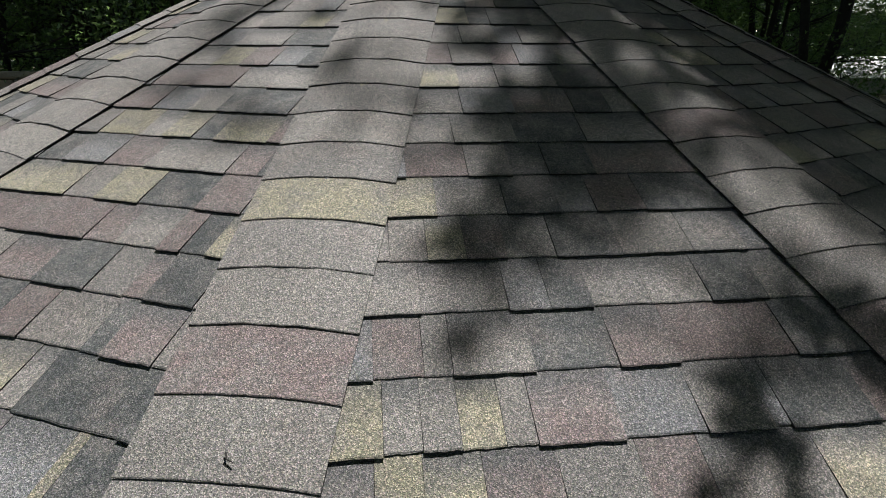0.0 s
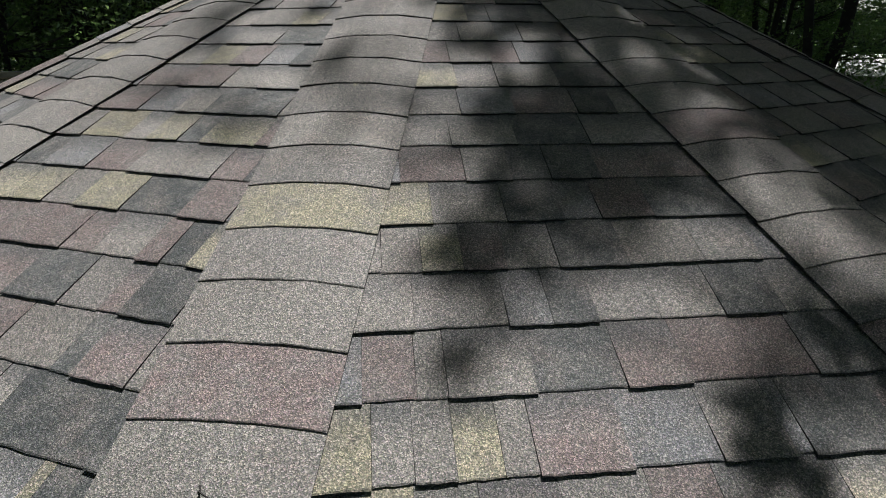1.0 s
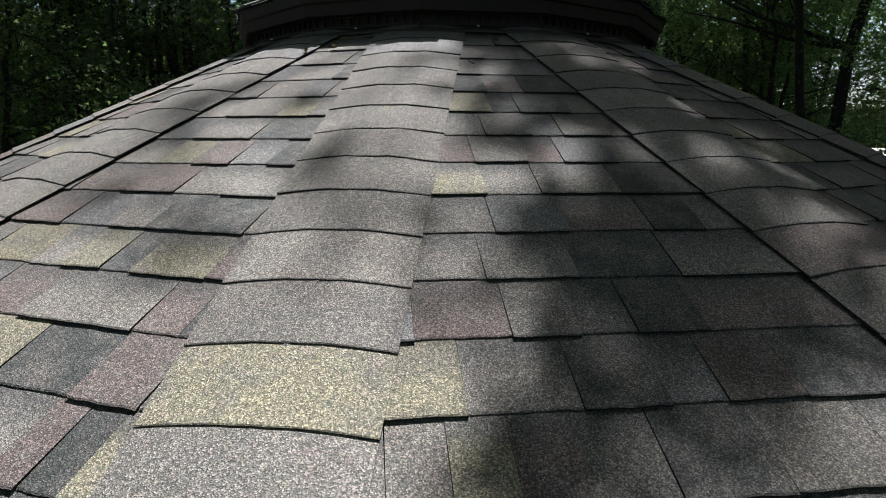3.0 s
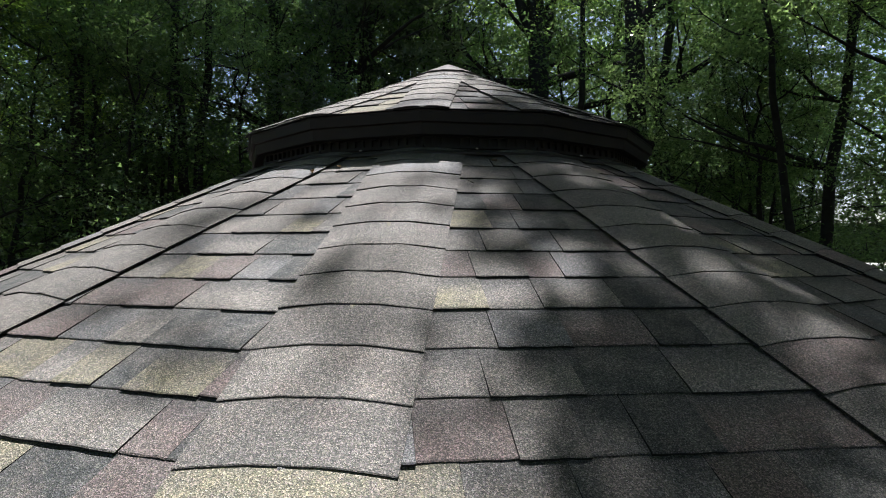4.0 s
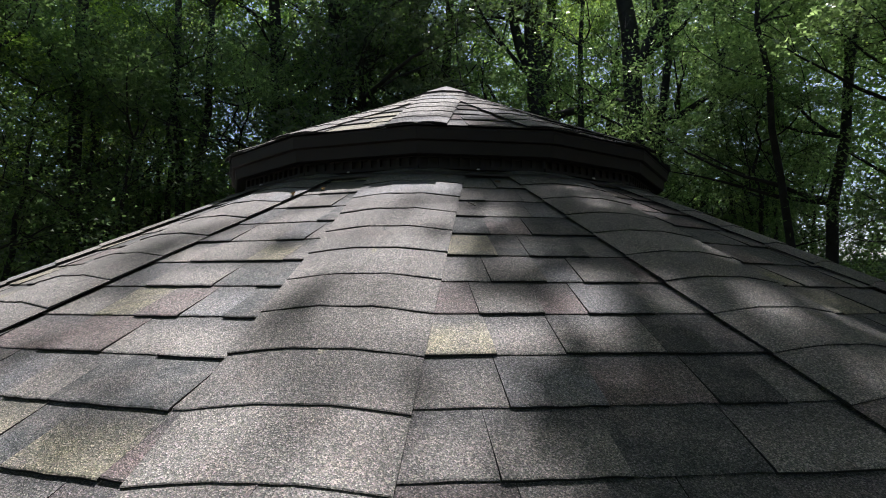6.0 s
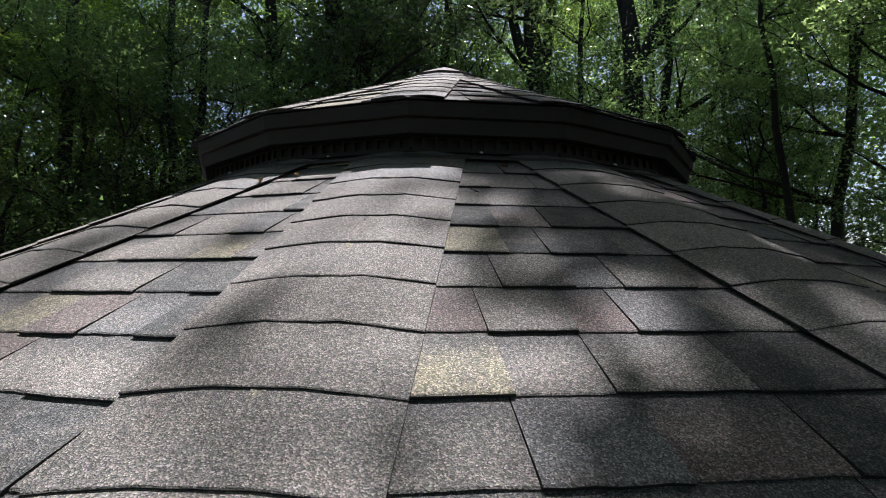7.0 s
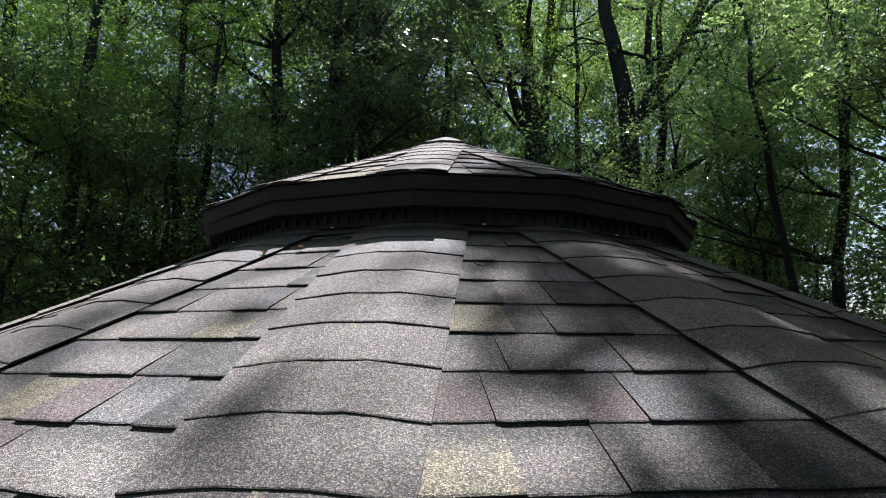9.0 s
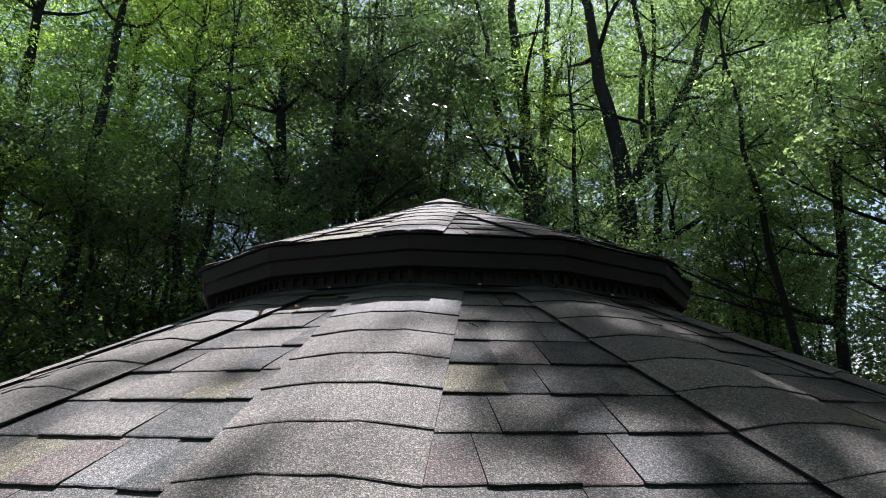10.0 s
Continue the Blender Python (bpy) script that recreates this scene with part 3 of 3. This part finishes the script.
def ahead(side, dist):
    """A place by its bearing in degrees to the right of the walk and its distance."""
    b = radians(side)
    return dist * math.sin(b), -2.7 + dist * math.cos(b)


TALL = "tall broadleaf tree with a dark trunk and dense green leaves"
POLE = "slender straight tree with a bare dark stem and a high crown"
AIRY = "slender leaning tree with two dark stems and an open crown"
OVER = "unseen tall tree beside the gazebo, its high spreading crown placed to shade the roof"
for kind, side, dist, sc, turn, label in (
        ("forked", 19.9, 22, 1.3, -18, "large forked tree with dark bark and spreading limbs"),
        ("clump", 11.0, 25, 1.45, -10, "tall tree of several dark stems from one trunk"),
        ("dark", -33, 25, 0.72, 40, TALL), ("bright", -46, 20, 1.0, 100, "tall tree with yellow-green leaves, sunlight put into their colour"), ("dark", -27, 24, 0.85, 110, TALL), ("dark", -10, 28, 1.2, 310, TALL), ("dark", -3, 26, 1.15, 60, TALL), ("dark", -9, 21.5, 1.5, 140, TALL), ("airy", 29, 24, 1.1, 30, AIRY), ("airy", 46, 17, 1.15, 80, AIRY), ("airy", 33.5, 19, 1.2, 15, AIRY), ("leaning", -27.5, 25, 1.0, 200, "slender leaning tree with two dark stems"), 
        ("bright", -38.5, 21, 1.05, 150, "tall tree with yellow-green leaves, sunlight put into their colour"), ("tall", -15, 24, 1.25, 250, TALL), ("clump", -7, 26, 1.25, 120, "tall tree of several dark stems from one trunk"), ("tall", 1.5, 27, 1.3, 80, TALL),
        ("leaning", 14.5, 28, 1.0, 30, "slender leaning tree with two dark stems"), ("airy", 24, 27, 1.25, 300, AIRY), ("airy", 21, 31, 1.2, 10, AIRY),
        # right of 50 degrees: unseen trees added to keep light off the roof
        ("airy", 48, 19, 1.1, 120, AIRY), ("high", 66, 15, 1.0, 20, OVER), ("dark", 53, 16, 0.9, 60, TALL), ("dark", 62, 13.5, 0.85, 130, TALL), ("dark", 76, 12.5, 0.85, 230, TALL), ("high", 100, 12, 0.95, 70, OVER), ("bright", -31.5, 25, 1.2, 200, "tall tree with yellow-green leaves, sunlight put into their colour"), ("pole", -24, 18.5, 1.1, 40, POLE), ("pole", -21.8, 19, 1.15, 190, POLE), ("pole", -31.4, 17.5, 1.35, 120, POLE), ("pole", 12.8, 23, 1.2, 10, POLE), ("bright", -53, 22, 1.1, 250, "tall tree with yellow-green leaves, sunlight put into their colour"), ("clump", -66, 19, 0.9, 30, TALL),
        ("tall", -95, 18, 1.0, 200, TALL)):
    x, y = ahead(side, dist)
    plant_tree(kind, x, y, sc, turn, label)
for side, dist, sc in ((-34, 27, 1.0), (-21, 26, 1.0), (-12, 27, 1.0), (24, 20, 1.0), (-46, 16, 1.0), (5, 24, 0.9), (-38, 17, 1.35), (-30, 18, 1.3), (-25, 19, 1.4), (-17, 19, 1.3), (30, 23, 1.2), (30.5, 21, 1.25), (48, 18, 1.2), (33, 27, 1.2)):
    x, y = ahead(side, dist)
    plant_tree("young", x, y, sc, side * 31, "young understorey tree with thin stems and green leaves")


# outer twigs of that crown: facet and place that each one shades, height above it, size, leaves
TWIGS_R = [
    (0, -0.05, 2.56, 9, 0.17, 36), (0, 0.12, 2.64, 9, 0.19, 44), (0, 0.34, 2.60, 9, 0.17, 35), (0, -0.20, 2.90, 8, 0.08, 10),
    (0, -0.24, 3.00, 8, 0.08, 12), (0, 0.02, 2.78, 9, 0.10, 12), (0, 0.24, 2.45, 9, 0.15, 26), (0, 0.33, 3.24, 9, 0.11, 7),
    (0, 0.20, 3.44, 4, 0.08, 10), (0, 0.45, 3.31, 4, 0.07, 8), (0, 0.32, 1.72, 9, 0.13, 12), (0, 0.24, 2.24, 9, 0.12, 12),
    (0, 0.03, 2.09, 9, 0.08, 4), (0, -0.13, 1.68, 9, 0.08, 7), (0, 0.05, 1.79, 9, 0.12, 13), (0, 0.07, 2.47, 9, 0.18, 40), (0, -0.26, 2.60, 9, 0.13, 5), (0, -0.16, 2.49, 9, 0.12, 8)]
TWIGS_L = [
    (-1, 0.42, 1.93, 12, 0.10, 3), (-1, 0.37, 2.23, 12, 0.10, 3), (-1, 0.57, 2.43, 12, 0.10, 3), (-1, 0.26, 2.51, 12, 0.09, 3),
    (-1, 0.15, 1.90, 12, 0.10, 3), (-1, -0.23, 1.79, 12, 0.11, 3), (-1, 0.33, 1.53, 12, 0.11, 3), (-1, 0.30, 2.12, 12, 0.08, 3),
    (-1, 0.09, 2.32, 12, 0.08, 3), (-2, 0.46, 1.91, 12, 0.12, 4), (-2, 0.69, 2.17, 12, 0.10, 4), (-1, 0.60, 2.05, 12, 0.07, 3)]


def overhanging_tree():
    """An unseen tall tree beside the gazebo, its high crown placed to cast the shade on one flank of the roof: dense
    there, thinning out beyond.
    """
    r = random.Random(31)
    foot = Vector((9.8, 5.2, 0.0))
    sprays = []

    def over(x, y, dz):
        return Vector((x, y, TOP - 0.99 * SLOPE * math.hypot(x, y))) + sun_dir * (dz / sun_dir.z)

    while len(sprays) < 1000:                        # the thick of the crown
        x, y = r.uniform(0.3, 6.5), r.uniform(-4.6, 2.2)
        edge = x - 0.33 * abs(min(y, 0)) - 0.1
        if edge > 0 and (y > -2.5 or x > 1.6 or (y > -2.9 and r.random() < 0.35)) and (edge > 0.3 or r.random() < 0.7):
            c = over(x, y, r.uniform(8.5, 12.5))
            if math.atan2(c.z - 3.8, math.hypot(c.x, c.y + 2.7)) > radians(45) or math.atan2(c.x, c.y + 2.7) > radians(45):
                sprays.append((c, r.uniform(0.3, 0.55), 80))
    while len(sprays) < 1009:                       # thinner towards the middle of the roof
        u, v = r.uniform(-0.02, 0.46), r.uniform(1.25, 1.85)
        if u < 0.2 * v and all(math.hypot(u - a, v - b) > 0.13 for a, b in ((0.09, 2.17), (-0.08, 1.9), (0.17, 1.95), (0.15, 2.34))):
            c = facet_matrix(TURN + 0.5 * STEP, SLOPE, TOP) @ Vector((u, v, 0))
            sprays.append((c + sun_dir * (r.uniform(8.5, 11) / sun_dir.z), r.uniform(0.09, 0.16), 14))
    for side, u, v, dz, size, n in TWIGS_R + TWIGS_L:  # its ragged edge and single twigs further out
        c = facet_matrix(TURN + (side + 0.5) * STEP, SLOPE, TOP) @ Vector((u, v, 0))
        sprays.append((c + sun_dir * (dz / sun_dir.z), size, n))
    vs, fs = [], []

    def add(path, radii, n):
        v, q = tube(path, radii, n)
        b = len(vs)
        vs.extend(v)
        fs.extend(tuple(i + b for i in t) for t in q)

    trunk = [foot + Vector((0, 0, -0.3)), foot + Vector((-0.1, -0.1, 5)), foot + Vector((-0.6, -0.4, 9)), foot + Vector((-1.6, -1.0, 12)), foot + Vector((-2.4, -1.5, 15.5))]
    add(trunk, [0.36, 0.28, 0.23, 0.16, 0.05], 10)
    joints = list(trunk[2:])
    for x, y in ((0.8, -1.2), (1.2, -2.6), (2.4, -3.6), (2.6, -0.6), (4.0, -2.0), (4.2, 0.6), (0.0, -1.8), (-0.8, -1.4), (1.0, -3.0)):
        end = over(x, y, 10)
        a = trunk[2] + (trunk[3] - trunk[2]) * r.random()
        path = [a + (end - a) * t + Vector((0, 0, -0.6 * math.sin(math.pi * t))) for t in (0, 0.25, 0.5, 0.75, 1)]
        add(path, [0.09, 0.07, 0.05, 0.035, 0.012], 5)
        joints += path[1:]
    for c, size, n in sprays:
        a = min(joints, key=lambda p: (p - c).length)
        add([a, (a + c) / 2 + Vector((0, 0, 0.1)), c], [0.014, 0.01, 0.004], 4)
    e = tagged(new("tree"), OVER, "tree", group="trees of the wood")
    under(new("trunk", mesh_of("trunk", vs, fs, [BARK], smooth=True)), e)
    crown = leaf_cloud("crown", [c for c, _, _ in sprays], [s for _, s, _ in sprays], [int(1.5 * n) for _, _, n in sprays], 0.145, LEAF_SHADED, 32, 0.3)
    under(new("crown", crown), e)


overhanging_tree()


def canopy_tree(x, y, height, seed, mine):
    """An unseen tall tree added at the clearing's rim: its flat crown shuts off skylight over the gazebo but for the
    gap that the sun comes through.
    """
    r = random.Random(seed)
    foot = Vector((x, y, rise(x, y)))
    vs, fs = [], []

    def add(path, radii, n):
        v, q = tube(path, radii, n)
        b = len(vs)
        vs.extend(v)
        fs.extend(tuple(i + b for i in t) for t in q)

    trunk = [foot + Vector((0, 0, -0.3))] + [foot + Vector((r.gauss(0, 0.2), r.gauss(0, 0.2), height * k)) for k in (0.3, 0.6, 0.85, 1.0)]
    add(trunk, [0.34, 0.27, 0.21, 0.12, 0.04], 10)
    joints = list(trunk[2:])
    for c in mine[::9]:
        a = trunk[2] + (trunk[3] - trunk[2]) * r.random()
        path = [a + (c - a) * t + Vector((0, 0, 0.5 * math.sin(math.pi * t))) for t in (0, 0.3, 0.65, 1)]
        add(path, [0.1, 0.075, 0.045, 0.012], 5)
        joints += path[1:]
    for c in mine:
        a = min(joints, key=lambda p: (p - c).length)
        add([a, (a + c) / 2 + Vector((0, 0, 0.1)), c], [0.02, 0.014, 0.005], 4)
    e = tagged(new("tree"), OVER, "tree", group="trees of the wood")
    under(new("trunk", mesh_of("trunk", vs, fs, [BARK], smooth=True)), e)
    under(new("crown", leaf_cloud("crown", mine, [r.uniform(0.8, 1.2) for _ in mine], 90, 0.25, LEAF_SHADED, seed, 0.25)), e)


# feet of the unseen trees added to close the sky overhead
RIM = [(-8.5, 1.5), (-7.5, -8.0), (-0.5, -12.0), (7.5, -8.5), (11.5, -1.0)]
canopy = {p: [] for p in RIM}
canopy_rng = random.Random(41)
for i in range(3200):
    c = Vector((canopy_rng.uniform(-14 if i < 2200 else 3, 14), canopy_rng.uniform(-15, 4), canopy_rng.uniform(11.0 if i < 2200 else 8.0, 17.5)))
    lit = c - sun_dir * ((c.z - 3.7) / sun_dir.z)
    to = c - Vector((0, -2.7, 3.8))
    in_gap = math.hypot(lit.x + 1.2, lit.y + 1.9) < 4.7
    too_low = math.atan2(to.z - 1.5, math.hypot(to.x, to.y)) < radians(46) and abs(math.atan2(to.x, to.y)) < radians(52)
    if not in_gap and not too_low:
        canopy[min(RIM, key=lambda p: math.hypot(p[0] - c.x, p[1] - c.y))].append(c)
for i, (p, mine) in enumerate(canopy.items()):
    canopy_tree(*p, 15.5 + 0.4 * i, 60 + i, mine)

# the wood beyond, all round the clearing
wood_rng = random.Random(5)


def open_sky(a, z, d):
    """True in the gaps of the wood: the same for its near and its far trees."""
    e = math.atan2(z - 1.8, d)
    g = noise.noise((math.sin(a) * 9, math.cos(a) * 9, e * 9 + 3.0)) + 0.7 * noise.noise((math.sin(a) * 26, math.cos(a) * 26, e * 26))
    if any(math.hypot(a - b, e - h) < w for b, h, w in ((-0.35, 0.29, 0.045), (-0.25, 0.24, 0.025), (-0.21, 0.31, 0.02), (0.22, 0.29, 0.03), (0.42, 0.37, 0.04), (0.56, 0.35, 0.045))):
        return True
    return e > 0.08 and g > (0.34 if 0.05 < a < 0.8 else 0.46) - 0.25 * max(0.0, e - 0.35)


spots, sizes = [], []
while len(spots) < 4600:
    a = wood_rng.uniform(-1.0, 1.0) if wood_rng.random() < 0.7 else wood_rng.uniform(1.0, 2 * math.pi - 1.0)
    d, z = wood_rng.uniform(31, 50), wood_rng.random() ** 1.1 * 34
    if 0.58 < a < 0.74 and z < 2.8:
        continue
    if open_sky(a, z, d):
        continue
    x, y = d * math.sin(a), d * math.cos(a)
    cast = Vector((x, y, 0)) - sun_dir * (z / sun_dir.z)
    if math.hypot(cast.x - 29.0, cast.y - 33.0) < 2.8:      # the sun falls on the lawn and the shed
        continue
    spots.append((x, y, rise(x, y) + z))
    sizes.append(wood_rng.uniform(1.3, 2.6))
# sprays below 9.5 m take the leaf colour that holds the shade
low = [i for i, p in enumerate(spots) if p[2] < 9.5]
high = [i for i, p in enumerate(spots) if p[2] >= 9.5 and i % 7]
# every seventh high spray takes the leaf colour with sunlight in it
sunny = [i for i, p in enumerate(spots) if p[2] >= 9.5 and i % 7 == 0]
tagged(new("understorey", leaf_cloud("understorey", [spots[i] for i in low], [sizes[i] for i in low], 90, 0.42, LEAF_FAR, 9, 0.3)), "leafy understorey closing the clearing all round, shade put into its colour", "woods", kind="stuff")
tagged(new("woods", leaf_cloud("woods", [spots[i] for i in high], [sizes[i] for i in high], 95, 0.46, LEAF, 10, 0.3)), "green crowns of the wood beyond the clearing", "woods", kind="stuff")
tagged(new("sunlit_woods", leaf_cloud("sunlit_woods", [spots[i] for i in sunny], [0.7 * sizes[i] for i in sunny], 85, 0.34, LEAF_B, 11, 0.3)), "light green crowns of the wood with sunlight put into their colour", "woods", kind="stuff")

# ---- what shows between the trees ----
def box(bm, x0, x1, y0, y1, z0, z1):
    m = Matrix.Translation(((x0 + x1) / 2, (y0 + y1) / 2, (z0 + z1) / 2)) @ Matrix.Diagonal((x1 - x0, y1 - y0, z1 - z0, 1))
    bmesh.ops.create_cube(bm, size=1.0, matrix=m)


def part(name, bm, mat, parent, label=""):
    me = bpy.data.meshes.new(name)
    bm.to_mesh(me)
    bm.free()
    me.materials.append(mat)
    ob = new(name, me)
    if parent:
        ob.parent = parent
    if label:
        tagged(ob, label)
    return ob


def shed(x, y, turn):
    e = tagged(new("shed"), "low white shed with a pale sunlit roof beyond the lawn", "shed")
    e.matrix_basis = pose(x, y, rise(x, y) - 0.9, 0, 0, turn)
    bm = bmesh.new()
    box(bm, -4, 4, -2, 2, 0, 1.7)
    part("wall", bm, WHITE, e)
    bm = bmesh.new()
    vs = [bm.verts.new(p) for p in ((-4.3, -2.3, 1.65), (4.3, -2.3, 1.65), (4.3, 2.3, 1.65), (-4.3, 2.3, 1.65), (-4.3, 0, 2.9), (4.3, 0, 2.9))]
    for q in ((0, 1, 5, 4), (3, 4, 5, 2), (0, 4, 3), (1, 2, 5), (0, 3, 2, 1)):
        bm.faces.new([vs[i] for i in q])
    part("roof", bm, WHITE, e)
    bm = bmesh.new()
    box(bm, -1.0, 0.2, -2.04, -1.95, 0.0, 1.55)
    part("door", bm, METAL, e)


shed(*ahead(39.5, 46), -40)


def stone_wall(side, dist, width, height):
    x, y = ahead(side, dist)
    e = tagged(new("stone_wall"), "weathered stone wall with a flat pale coping", "wall")
    e.matrix_basis = pose(x, y, rise(x, y), 0, 0, -side)
    r = random.Random(3)
    z, row = -0.3, 0
    while z < height - 0.12:
        h = r.uniform(0.2, 0.3)
        u = -width / 2 - r.uniform(0, 0.2)
        while u < width / 2:
            w = r.uniform(0.3, 0.7)
            bm = bmesh.new()
            d = r.uniform(-0.02, 0.03)
            box(bm, u + 0.01, u + w - 0.01, -0.22 - d, 0.2, z + 0.01, min(z + h, height - 0.1) - 0.005)
            part("stone", bm, STONE, e)
            u += w
        z += h
    bm = bmesh.new()
    box(bm, -width / 2 - 0.1, width / 2 + 0.1, -0.3, 0.28, height - 0.1, height)
    bmesh.ops.bevel(bm, geom=bm.edges[:], offset=0.015, segments=1)
    part("coping", bm, STONE, e, "pale flat coping stone")


stone_wall(-42.6, 14.5, 5.0, 3.3)

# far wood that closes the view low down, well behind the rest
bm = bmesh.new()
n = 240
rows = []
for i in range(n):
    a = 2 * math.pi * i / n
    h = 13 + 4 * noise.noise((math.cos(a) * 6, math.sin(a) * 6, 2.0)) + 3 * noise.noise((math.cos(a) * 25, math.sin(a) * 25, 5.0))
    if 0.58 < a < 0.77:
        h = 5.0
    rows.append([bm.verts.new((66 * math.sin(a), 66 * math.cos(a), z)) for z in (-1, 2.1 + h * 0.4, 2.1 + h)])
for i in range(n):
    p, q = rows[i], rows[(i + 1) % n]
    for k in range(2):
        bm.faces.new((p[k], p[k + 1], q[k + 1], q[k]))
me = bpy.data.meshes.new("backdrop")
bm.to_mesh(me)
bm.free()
# near-black green: the deep wood's shade is painted into the backdrop
me.materials.append(painted("far foliage with shade in its colour", (0.02, 0.032, 0.014), 0.95, 0.5, 0.3, 1.7, 0.3))
tagged(new("backdrop", me), "far wood behind the trees, dark green with shade put into its colour", "backdrop", kind="structure")
